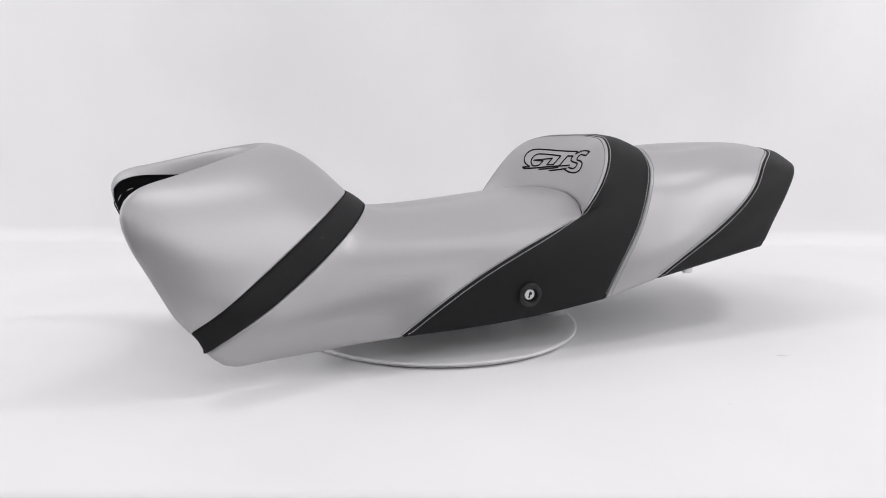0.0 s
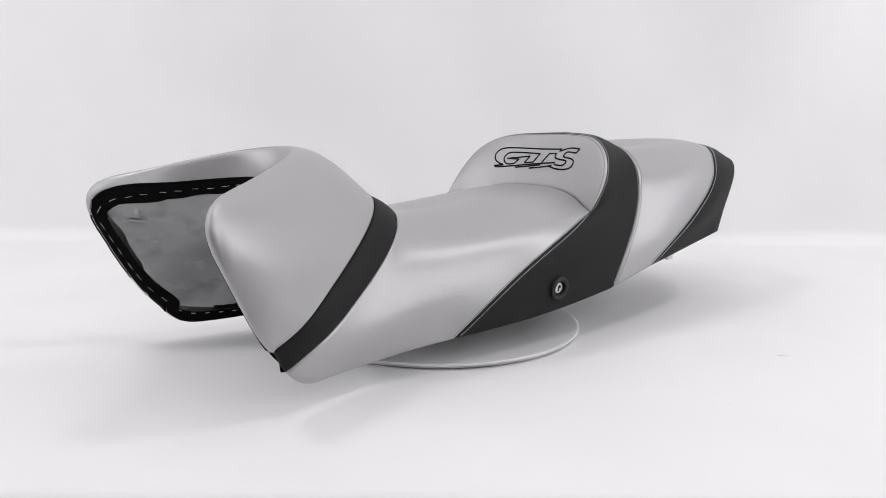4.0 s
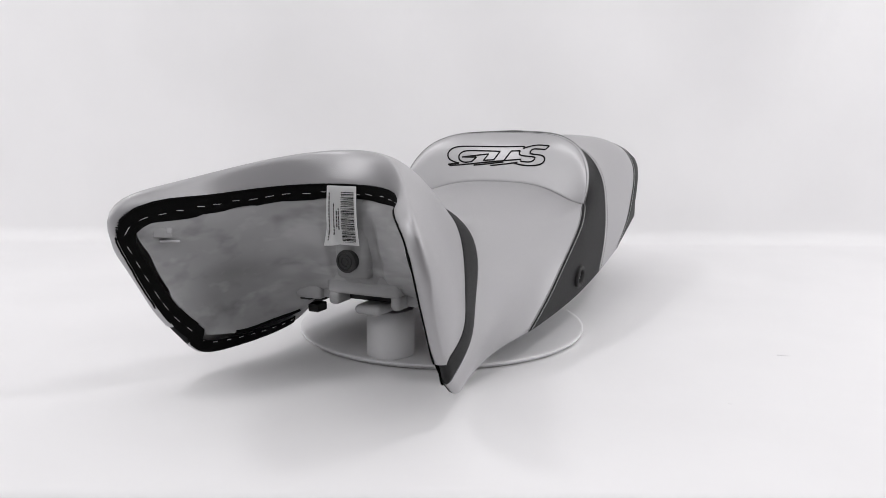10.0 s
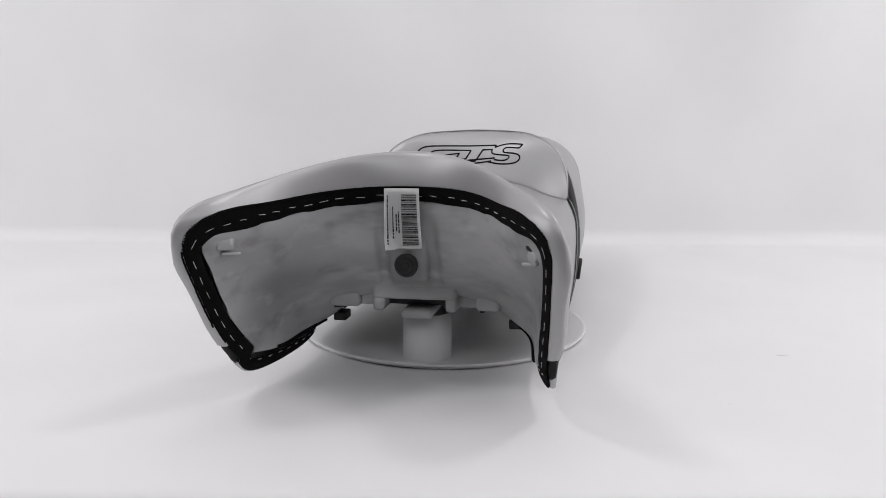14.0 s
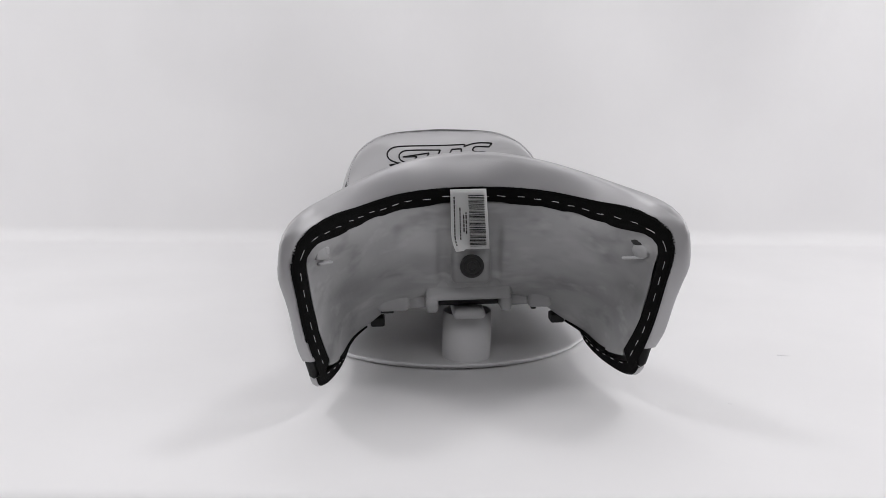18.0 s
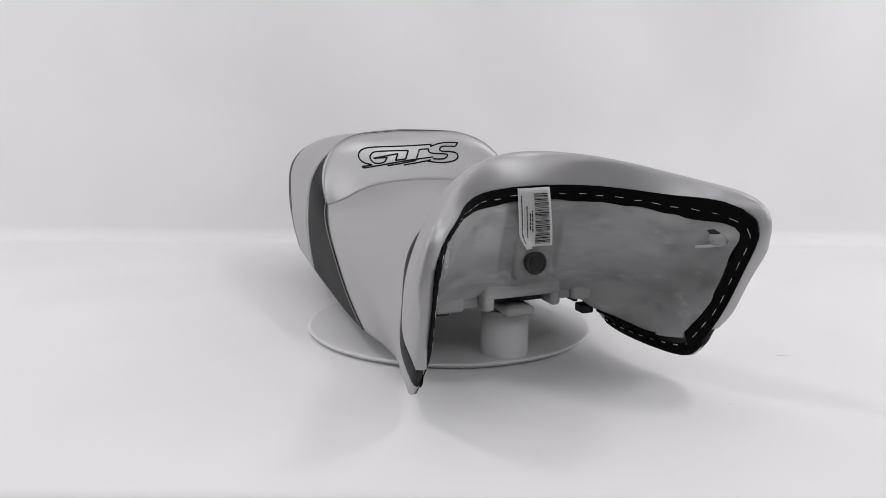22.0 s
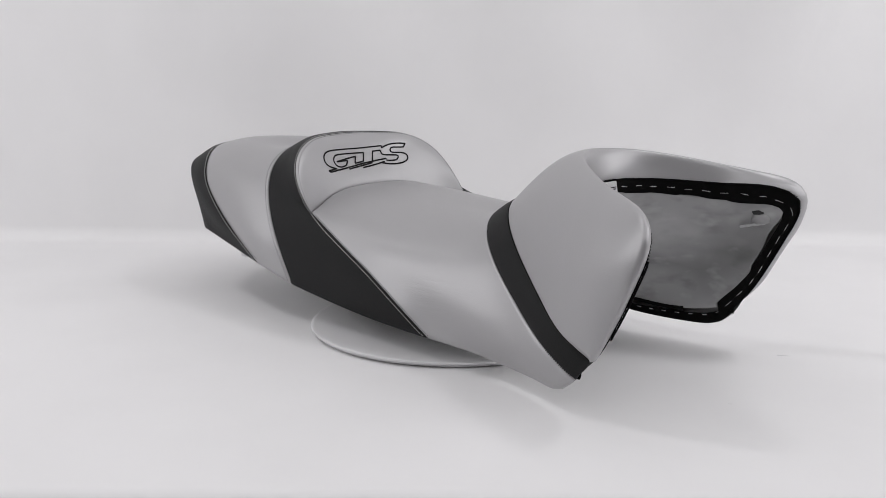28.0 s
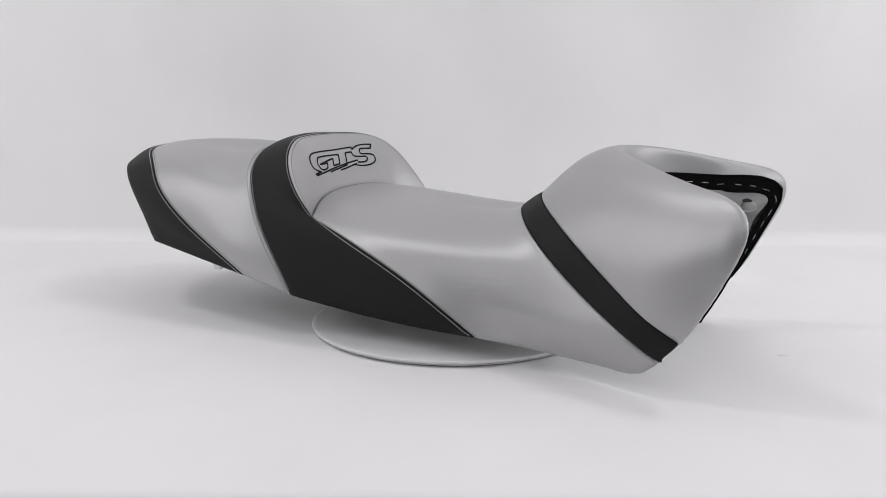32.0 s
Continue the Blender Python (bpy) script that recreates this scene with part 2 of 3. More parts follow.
# feature curves, each from the lower edge to the crown, in the seat's space
OPEN_RIM = half_arch([(0.158, -0.322, -0.281), (0.159, -0.346, -0.260), (0.164, -0.375, -0.217), (0.168, -0.402, -0.162), (0.165, -0.414, -0.122),
                      (0.148, -0.399, -0.107), (0.120, -0.351, -0.102), (0.093, -0.305, -0.099), (0.055, -0.268, -0.096), (0, -0.258, -0.0945)], N)
OPEN_LOW = int(np.argmax(OPEN_RIM[:, 2] > -0.2475))
NOSE_OPEN = np.stack([np.interp(np.linspace(OPEN_LOW, N - 1, N), np.arange(N), OPEN_RIM[:, c]) for c in range(3)], 1)
OUTER_RIM = half_arch([(0.1715, -0.358, -0.246), (0.1755, -0.369, -0.230), (0.178, -0.381, -0.205), (0.1835, -0.400, -0.165), (0.1865, -0.412, -0.134),
                       (0.175, -0.407, -0.109), (0.146, -0.371, -0.0895), (0.101, -0.310, -0.0730), (0.052, -0.262, -0.0612), (0, -0.243, -0.0575)], 400)
# step along the rim together with the opening, so that the roll between them runs square
RIM_AT = np.maximum.accumulate([int(np.argmin(np.linalg.norm(OUTER_RIM - p, axis=1))) for p in NOSE_OPEN]).astype(float)
RIM_AT[0], RIM_AT[-1] = 0, 399
for _ in range(12):
    RIM_AT[1:-1] = 0.25 * RIM_AT[:-2] + 0.5 * RIM_AT[1:-1] + 0.25 * RIM_AT[2:]
OUTER_RIM = np.stack([np.interp(RIM_AT, np.arange(400), OUTER_RIM[:, c]) for c in range(3)], 1)
BAND_FRONT = half_arch([(0.1705, -0.357, -0.245), (0.1735, -0.328, -0.227), (0.159, -0.286, -0.200), (0.134, -0.237, -0.167), (0.101, -0.192, -0.137),
                        (0.052, -0.158, -0.120), (0, -0.146, -0.118)], N)
BAND_REAR = half_arch([(0.1685, -0.340, -0.270), (0.1685, -0.303, -0.247), (0.152, -0.253, -0.216), (0.131, -0.202, -0.179), (0.098, -0.161, -0.150),
                       (0.050, -0.1345, -0.1355), (0, -0.125, -0.1335)], N)
# the band is sewn a little askew: rearward on one side, forward on the other
BAND_Z = (BAND_FRONT[:, 2] + BAND_REAR[:, 2]) / 2
BAND_Y = (BAND_FRONT[:, 1] + BAND_REAR[:, 1]) / 2
BELLY = np.sin(np.linspace(0, 1, N) * math.pi)[:, None] ** 0.7
BAND_FRONT = BAND_FRONT - BELLY * np.array([0, 0.0032, 0.0010])
BAND_REAR = BAND_REAR + BELLY * np.array([0, 0.0030, 0.0008])


def askew(a):
    a = np.array(a, float)
    d = a[:, 1] - np.interp(a[:, 2], BAND_Z, BAND_Y)
    a[:, 1] += 0.034 * a[:, 0] * np.exp(-(d / 0.036) ** 2) * np.clip((a[:, 2] + 0.262) / 0.03, 0, 1)
    return slanted(a)


def slanted(a):
    """One front corner reaches further forward than the other."""
    a = np.array(a, float)
    a[:, 1] -= 0.0065 * np.clip(-a[:, 0] / 0.165, 0, 1) ** 2 * np.clip((-0.33 - a[:, 1]) / 0.06, 0, 1)
    return a


JOINT = (0.150, 0.1175, -0.1515)
SEAM_LOW = [(0.162, -0.121, -0.2755), (0.169, -0.077, -0.2425), (0.170, -0.029, -0.2125), (0.168, 0.020, -0.1880), (0.162, 0.069, -0.1675), JOINT]
SEAM_UP = [JOINT, (0.148, 0.149, -0.110), (0.127, 0.172, -0.076), (0.090, 0.190, -0.058), (0.048, 0.207, -0.0545), (0, 0.215, -0.0535)]
CREASE = [JOINT, (0.1390, 0.1280, -0.1508), (0.1210, 0.1385, -0.1478), (0.1000, 0.1475, -0.1405), (0.0800, 0.1520, -0.1340), (0.0580, 0.1550, -0.1298), (0.0300, 0.1572, -0.1275), (0, 0.158, -0.1270)]
PANEL_REAR = half_arch([(0.166, 0.150, -0.2535), (0.167, 0.175, -0.206), (0.160, 0.202, -0.163), (0.148, 0.222, -0.122), (0.125, 0.240, -0.0935),
                        (0.092, 0.252, -0.0750), (0.058, 0.267, -0.0710), (0.027, 0.281, -0.0740), (0, 0.285, -0.0755)], N)
TAIL_SEAM = half_arch([(0.172, 0.223, -0.2325), (0.171, 0.285, -0.195), (0.162, 0.347, -0.160), (0.149, 0.399, -0.118), (0.132, 0.422, -0.0975), (0.110, 0.448, -0.0865),
                       (0.080, 0.480, -0.0802), (0.040, 0.509, -0.0770), (0, 0.520, -0.0755)], N)
TAIL_END = half_arch([(0.150, 0.413, -0.2050), (0.146, 0.437, -0.165), (0.139, 0.468, -0.122), (0.126, 0.487, -0.107), (0.085, 0.521, -0.095),
                      (0.040, 0.541, -0.088), (0, 0.547, -0.087)], N)
NL = 24
LOW = spline(SEAM_LOW, NL)
UP = half_arch(SEAM_UP, N - NL + 1)
FOLD = half_arch(CREASE, N - NL + 1)
SEAM = np.vstack([LOW[:-1], UP])
SADDLE_END = np.vstack([LOW[:-1], FOLD])
SKIRT = spline([(0.1685, -0.340, -0.270), (0.1675, -0.325, -0.283), (0.158, -0.289, -0.2885), (0.149, -0.238, -0.2872), (0.148, -0.178, -0.2830), (0.162, -0.121, -0.2755)], 40)


OPEN_INNER = half_arch([(0.150, -0.325, -0.258), (0.156, -0.365, -0.208), (0.160, -0.389, -0.159), (0.158, -0.400, -0.134), (0.145, -0.377, -0.127),
                        (0.120, -0.336, -0.122), (0.095, -0.297, -0.117), (0.055, -0.263, -0.112), (0, -0.253, -0.110)], N)
PAN_EDGE = half_arch([(0.150, -0.318, -0.264), (0.141, -0.270, -0.272), (0.133, -0.218, -0.268), (0.118, -0.192, -0.261), (0.103, -0.188, -0.251), (0.086, -0.194, -0.237),
                      (0.066, -0.203, -0.2275), (0.048, -0.209, -0.2225), (0, -0.213, -0.2175)], N)


def patch(rows, mat, parent, name, label="", under=True, cap=None, skew=None, lean=0.0):
    """A cover panel over both sides of the seat from half arches; its lower edge turns under."""
    bm = bmesh.new()
    full = []
    for i, h in enumerate(rows):
        a = skew(arch(h)) if skew else arch(h)
        if lean:
            # the front corners sit a little to one side
            a[:, 0] += lean * np.clip((-0.33 - a[:, 1]) / 0.05, 0, 1) * min(1.0, i / 6)
        if under:
            e0, e1 = a[0], a[-1]
            s = 0.3 if cap and i >= len(rows) - cap else 1.0
            turn0 = [e0 + np.array([-0.009, 0, 0.010]) * s, e0 + np.array([-0.007, 0, 0.0]) * s, e0 + np.array([-0.003, 0, -0.002]) * s]
            turn1 = [e1 + np.array([0.003, 0, -0.002]) * s, e1 + np.array([0.007, 0, 0.0]) * s, e1 + np.array([0.009, 0, 0.010]) * s]
            a = np.vstack([turn0, a, turn1])
        full.append([tuple(p) for p in a])
    sheet(bm, full)
    bmesh.ops.recalc_face_normals(bm, faces=bm.faces)
    return part(name, bm, mat, parent, label)


def blend(a, b, ta, tb, n, bulge=0.0):
    rows = []
    for i in range(n + 1):
        u = i / n
        p = hermite(a, b, ta, tb, u)
        p = p + outward(p) * bulge * math.sin(math.pi * u) * np.clip(np.linspace(0, 6, len(p)), 0, 1)[:, None]
        p[-1, 0] = 0
        rows.append(p)
    return rows


def hem(rows, start=True, end=True, deep=0.0018, wide=0.0028):
    """Pulls the sewn edges of a panel into a narrow valley."""
    rows = [r.copy() for r in rows]

    def edge(r0, r1):
        d = r1 - r0
        length = np.linalg.norm(d, axis=1, keepdims=True) + 1e-9
        step = r0 + d / length * np.minimum(wide, length * 0.6)
        mid = r0 + d / length * np.minimum(wide * 0.35, length * 0.3) - outward(r0) * deep * 0.35
        low = r0 - outward(r0) * deep
        for q in (low, mid, step):
            q[-1, 0] = 0
        return low, mid, step
    if start:
        low, mid, step = edge(rows[0], rows[1])
        rows = [low, mid, step] + rows[1:]
    if end:
        low, mid, step = edge(rows[-1], rows[-2])
        rows = rows[:-1] + [step, mid, low]
    return rows


def square_to(seam, d):
    """Unit steps along d, made square to the seam."""
    t = np.gradient(seam, axis=0)
    t = t / (np.linalg.norm(t, axis=1, keepdims=True) + 1e-9)
    d = d - t * np.sum(d * t, axis=1, keepdims=True)
    d[-1, 0] = 0
    return d / (np.linalg.norm(d, axis=1, keepdims=True) + 1e-9)


def eased(rows, strength=1.0, passes=10):
    """Softens the kinks of a panel's rows away from its sewn edges."""
    out = []
    for i, r in enumerate(rows):
        q = r.copy()
        for _ in range(passes):
            q[1:-1] = 0.25 * q[:-2] + 0.5 * q[1:-1] + 0.25 * q[2:]
        w = strength * min(1.0, 2.2 * min(i, len(rows) - 1 - i) / (len(rows) - 1))
        out.append(r * (1 - w) + q * w)
    return out


def relaxed(rows, passes=12, along=0.5):
    """Evens a panel out in both directions; its sewn ends and its lower edge stay."""
    a = np.array(rows)
    n = len(a)
    keep = np.minimum(1.0, np.minimum(np.arange(n), n - 1 - np.arange(n)) / 3.0)[:, None, None]
    free = np.minimum(1.0, np.arange(a.shape[1]) / 3.0)[None, :, None]
    for _ in range(passes):
        full = np.concatenate([a, (a * FLIP)[:, -2:-3:-1]], axis=1)
        across = a.copy()
        across[1:-1] = 0.25 * a[:-2] + 0.5 * a[1:-1] + 0.25 * a[2:]
        side = a.copy()
        side[:, 1:] = 0.25 * full[:, :-2] + 0.5 * full[:, 1:-1] + 0.25 * full[:, 2:]
        a = a + keep * free * (0.5 * (across - a) + along * 0.5 * (side - a))
        a[:, -1, 0] = 0
    return [r for r in a]


def stitch_row(seam, rows, off, pitch, length, r, parent, name, label, mat, lift=0.0002, halves=False):
    """Short threads on a panel in a row beside a seam, over both sides of the seat; rows begin at the seam."""
    tree = panel_tree(rows)
    reach = np.linalg.norm(rows[2] - rows[0], axis=1, keepdims=True) + 1e-9
    d = square_to(seam, rows[2] - rows[0]) if not halves else (rows[2] - rows[0]) / reach
    half, ups = [], []
    for p, q in zip(seam + d * off, outward(seam)):
        hit, nrm, _, _ = tree.find_nearest(Vector(p))
        nrm = nrm if nrm.dot(Vector(q)) > 0 else -nrm
        half.append(np.array(hit + nrm * lift))
        ups.append(np.array(nrm))
    half, ups = np.array(half), np.array(ups)
    sides = ((half, ups), (half * FLIP, ups * FLIP)) if halves else ((arch(half), arch(ups)),)
    bm = bmesh.new()
    for line, up_line in sides:
        thread(bm, line, up_line, pitch, length, r)
    ob = part(name, bm, mat, parent, label)
    ob["kind"] = "stuff"
    return ob


def thread(bm, line, ups, pitch, length, r):
    """Single stitches along a line."""
    arc = np.concatenate([[0], np.cumsum(np.linalg.norm(np.diff(line, axis=0), axis=1))])
    at = 0.004
    while at + length < arc[-1] - 0.002:
        ts = np.array([at, at + length * 0.5, at + length])
        pts = np.stack([np.interp(ts, arc, line[:, c]) for c in range(3)], 1)
        up = np.stack([np.interp(ts, arc, ups[:, c]) for c in range(3)], 1)
        pts[1] += up[1] * r * 0.5
        tube(bm, pts, r, 5, 0.8, up)
        at += pitch


def overlock(seam, beside, parent):
    """A saw-toothed row of black threads over the cut edge."""
    d = arch(square_to(seam, beside - seam))
    line, ups = slanted(arch(seam)), arch(outward(seam))
    arc = np.concatenate([[0], np.cumsum(np.linalg.norm(np.diff(line, axis=0), axis=1))])
    bm = bmesh.new()
    for at in np.arange(0.004, arc[-1] - 0.004, 0.0034):
        p, q, n = (np.array([np.interp(at, arc, a[:, c]) for c in range(3)]) for a in (line, d, ups))
        p = p + np.array([0, -0.0006, 0])
        side = min(max((abs(p[0]) - 0.135) / 0.03, 0.0), 1.0)
        if side > 0:
            tube(bm, [p - q * 0.0012 - n * 0.0003, p - n * 0.0002, p + q * 0.0013 * side - n * 0.0004], 0.0006, 5, 0.45)
    edge = line[::2] + np.array([0, -0.0002, 0])
    cord = bmesh.new()
    tube(cord, edge, 0.0011, 6, 0.9, ups[::2])
    part("rim_edge", cord, M_FELT, parent, "black bound edge of the opening")
    ob = part("rim_stitching", bm, M_DARKTHREAD, parent, "black overlock stitching")
    ob["kind"] = "stuff"
    return ob


def band_teeth(parent):
    """Black zigzag threads over the band's two cut edges."""
    for seam, way in ((BAND_REAR, 1), (BAND_FRONT, -1)):
        d = square_to(seam, (BAND_REAR - BAND_FRONT) * way)
        line, ups, d = askew(arch(seam)), arch(outward(seam)), arch(d)
        arc = np.concatenate([[0], np.cumsum(np.linalg.norm(np.diff(line, axis=0), axis=1))])
        bm = bmesh.new()
        for at in np.arange(0.004, arc[-1] - 0.004, 0.0026):
            p, q, n = (np.array([np.interp(at, arc, a[:, c]) for c in range(3)]) for a in (line, d, ups))
            tube(bm, [p - q * 0.0014 - n * 0.0008, p - n * 0.0005, p + q * 0.0002 - n * 0.0010], 0.0006, 5, 0.6)
        ob = part("edge_stitching", bm, M_DARKTHREAD, parent, "black zigzag stitching")
        ob["kind"] = "stuff"


def build_seat():
    seat = thing("motorcycle_seat", "silver-grey and black leather motorcycle seat resting on the turntable tubes", "motorcycle seat")
    # nose: rolls out of the opening, over the rim and back to the band
    roll_rows = blend(NOSE_OPEN, OUTER_RIM, outward(NOSE_OPEN) * 0.010 + np.array([0, -0.010, 0]), (BAND_FRONT - OUTER_RIM) * 0.25, 8)
    crown = np.linspace(0, 1, N)[:, None]
    hump = outward(OUTER_RIM) * 0.010 + crown ** 2 * np.array([0, 0.03, 0.027])
    nose_rows = roll_rows[:-1] + blend(OUTER_RIM, BAND_FRONT, (BAND_FRONT - OUTER_RIM) * 0.75 + hump, (BAND_FRONT - OUTER_RIM) * 0.8 + crown ** 2 * np.array([0, 0.0, -0.022]), 32, 0.004)
    nose_rows = nose_rows[:9] + relaxed(nose_rows[9:], 10)
    for i, r in enumerate(nose_rows):
        # a thumb-sized hollow behind each corner of the rim
        near = ((r[:, 0] - 0.181) / 0.024) ** 2 + ((r[:, 1] + 0.4135) / 0.0095) ** 2 + ((r[:, 2] + 0.134) / 0.018) ** 2
        deep = np.exp(-near) * min(1.0, max(0.0, (i - 2) / 4))
        r[:, 0] -= 0.0040 * deep
        r[:, 1] += 0.0034 * deep
    patch(hem(nose_rows, start=False), M_GREY, seat, "nose_cover", "silver-grey leather nose cover", under=False, skew=askew, lean=0.0010)
    band = blend(BAND_FRONT, BAND_REAR, BAND_REAR - BAND_FRONT, BAND_REAR - BAND_FRONT, 6, 0.0015)
    patch(hem(band), M_BLACK, seat, "band", "black leather band round the nose", skew=askew)
    # saddle: from the band to the crease and the side seam
    ta = (BAND_REAR - BAND_FRONT) * 1.6 + crown ** 2 * np.array([0, 0, -0.078])
    puff = np.zeros((N, 3))
    w = np.clip((np.arange(N) - NL + 12) / (N - NL + 6), 0, 1)
    puff[:, 2] = 0.019 * w * w * (3 - 2 * w)
    saddle = blend(BAND_REAR, SADDLE_END, ta, (SADDLE_END - BAND_REAR) * 0.8 - puff, 28)
    for i, p in enumerate(saddle):
        e = SKIRT[min(round(i / 28 * 39), 39)] - p[0]
        p += np.outer(np.clip(1 - np.linspace(0, 1.7, N), 0, 1) ** 1.3, e)
    saddle = relaxed(eased(saddle, 0.9, 12), 7)
    saddle_rows = hem(saddle, deep=0.0020, wide=0.0040)
    patch(saddle_rows, M_SADDLE, seat, "saddle_cover", "silver-grey leather saddle", skew=askew)
    # backrest face over the crease
    k = len(FOLD)
    rise = np.linspace(0, 1, k)[:, None] ** 0.6
    face_rows = blend(FOLD, UP, rise * np.array([0, 0.020, 0.080]), rise * np.array([0, 0.078, 0.012]), 16)
    tuck = [FOLD + np.array([0, 0.004, -0.010])]
    patch(tuck + face_rows, M_GREY, seat, "backrest_face", "silver-grey leather backrest face", under=False)
    panel = eased(blend(SEAM, PANEL_REAR, PANEL_REAR - SEAM + crown ** 2 * np.array([0, 0.0, 0.034]), PANEL_REAR - SEAM + crown ** 2 * np.array([0, 0, -0.012]), 14, 0.003))
    for i, p in enumerate(panel):
        p[:, 2] -= 0.0050 * math.sin(math.pi * i / (len(panel) - 1)) * np.clip(1 - np.arange(N) / 9.0, 0, 1) ** 1.5
    patch(hem(panel), M_BLACK, seat, "side_panel", "black leather side panel over the backrest")
    dip = crown ** 2 * np.array([0, 0, -0.085])
    pillion = blend(PANEL_REAR, TAIL_SEAM, TAIL_SEAM - PANEL_REAR + dip * 1.7, TAIL_SEAM - PANEL_REAR + dip * 0.6, 24, 0.006)
    for i, r in enumerate(pillion):
        r[:, 2] += 0.0085 * math.sin(math.pi * i / 24) * crown[:, 0]
    pillion = relaxed(pillion, 26)
    patch(hem(pillion), M_GREY, seat, "pillion_cover", "silver-grey leather pillion seat")
    tail = blend(TAIL_SEAM, TAIL_END, TAIL_END - TAIL_SEAM, TAIL_END - TAIL_SEAM, 10, 0.004)
    cap = [TAIL_END * np.array([f, 1, 1]) + np.array([0, dy, dz]) for f, dy, dz in ((0.98, 0.003, -0.004), (0.95, 0.002, -0.016), (0.9, -0.006, -0.03))]
    for q in cap:
        q[:, 2] = np.maximum(q[:, 2], -0.2)
    patch(hem(tail, end=False) + cap, M_BLACK, seat, "tail_cover", "black leather tail cover", cap=3)

    # sewn threads: a pale row on each black panel, a darker one on the grey leather
    pale, dark = (0.0042, 0.0028, 0.0006), (0.0042, 0.0024, 0.00045)
    stitch_row(SEAM, panel, 0.0034, *pale, seat, "seam_stitching", "pale double stitching", M_THREAD)
    stitch_row(LOW, [r[:NL] for r in saddle[::-1]], 0.0062, *dark, seat, "seam_stitching", "grey stitching", M_GREYTHREAD, halves=True)
    stitch_row(UP, face_rows[::-1], 0.0040, *dark, seat, "seam_stitching", "grey stitching", M_GREYTHREAD)
    stitch_row(PANEL_REAR, panel[::-1], 0.0033, *pale, seat, "seam_stitching", "pale double stitching", M_THREAD)
    stitch_row(PANEL_REAR, pillion, 0.0038, *dark, seat, "seam_stitching", "grey stitching", M_GREYTHREAD)
    stitch_row(TAIL_SEAM, tail, 0.0033, *pale, seat, "seam_stitching", "pale double stitching", M_THREAD)
    stitch_row(TAIL_SEAM, pillion[::-1], 0.0038, *dark, seat, "seam_stitching", "grey stitching", M_GREYTHREAD)
    band_teeth(seat)
    overlock(NOSE_OPEN, nose_rows[2], seat)

    build_opening(seat)
    build_pan(seat)
    build_label(seat)
    build_lock(seat, panel)
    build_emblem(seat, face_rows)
    # the tail sits a little to one side of the nose
    for ob in seat.children_recursive:
        co = np.empty(len(ob.data.vertices) * 3)
        ob.data.vertices.foreach_get("co", co)
        co = co.reshape(-1, 3)
        rear = np.clip((co[:, 1] - 0.06) / 0.16, 0, 1)
        co[:, 1] += rear * (0.018 * co[:, 0] + 0.001)
        co[:, 0] -= 0.005 * rear
        ob.data.vertices.foreach_set("co", co.ravel())
    return seat


def proud(a):
    """The slanted opening, with the tape standing proud of the leather down one side."""
    a = slanted(a)
    a[:, 1] -= 0.0026 * np.clip((-0.12 - a[:, 0]) / 0.03, 0, 1) * np.clip((-0.125 - a[:, 2]) / 0.02, 0, 1) * np.clip((a[:, 2] + 0.26) / 0.02, 0, 1)
    return a


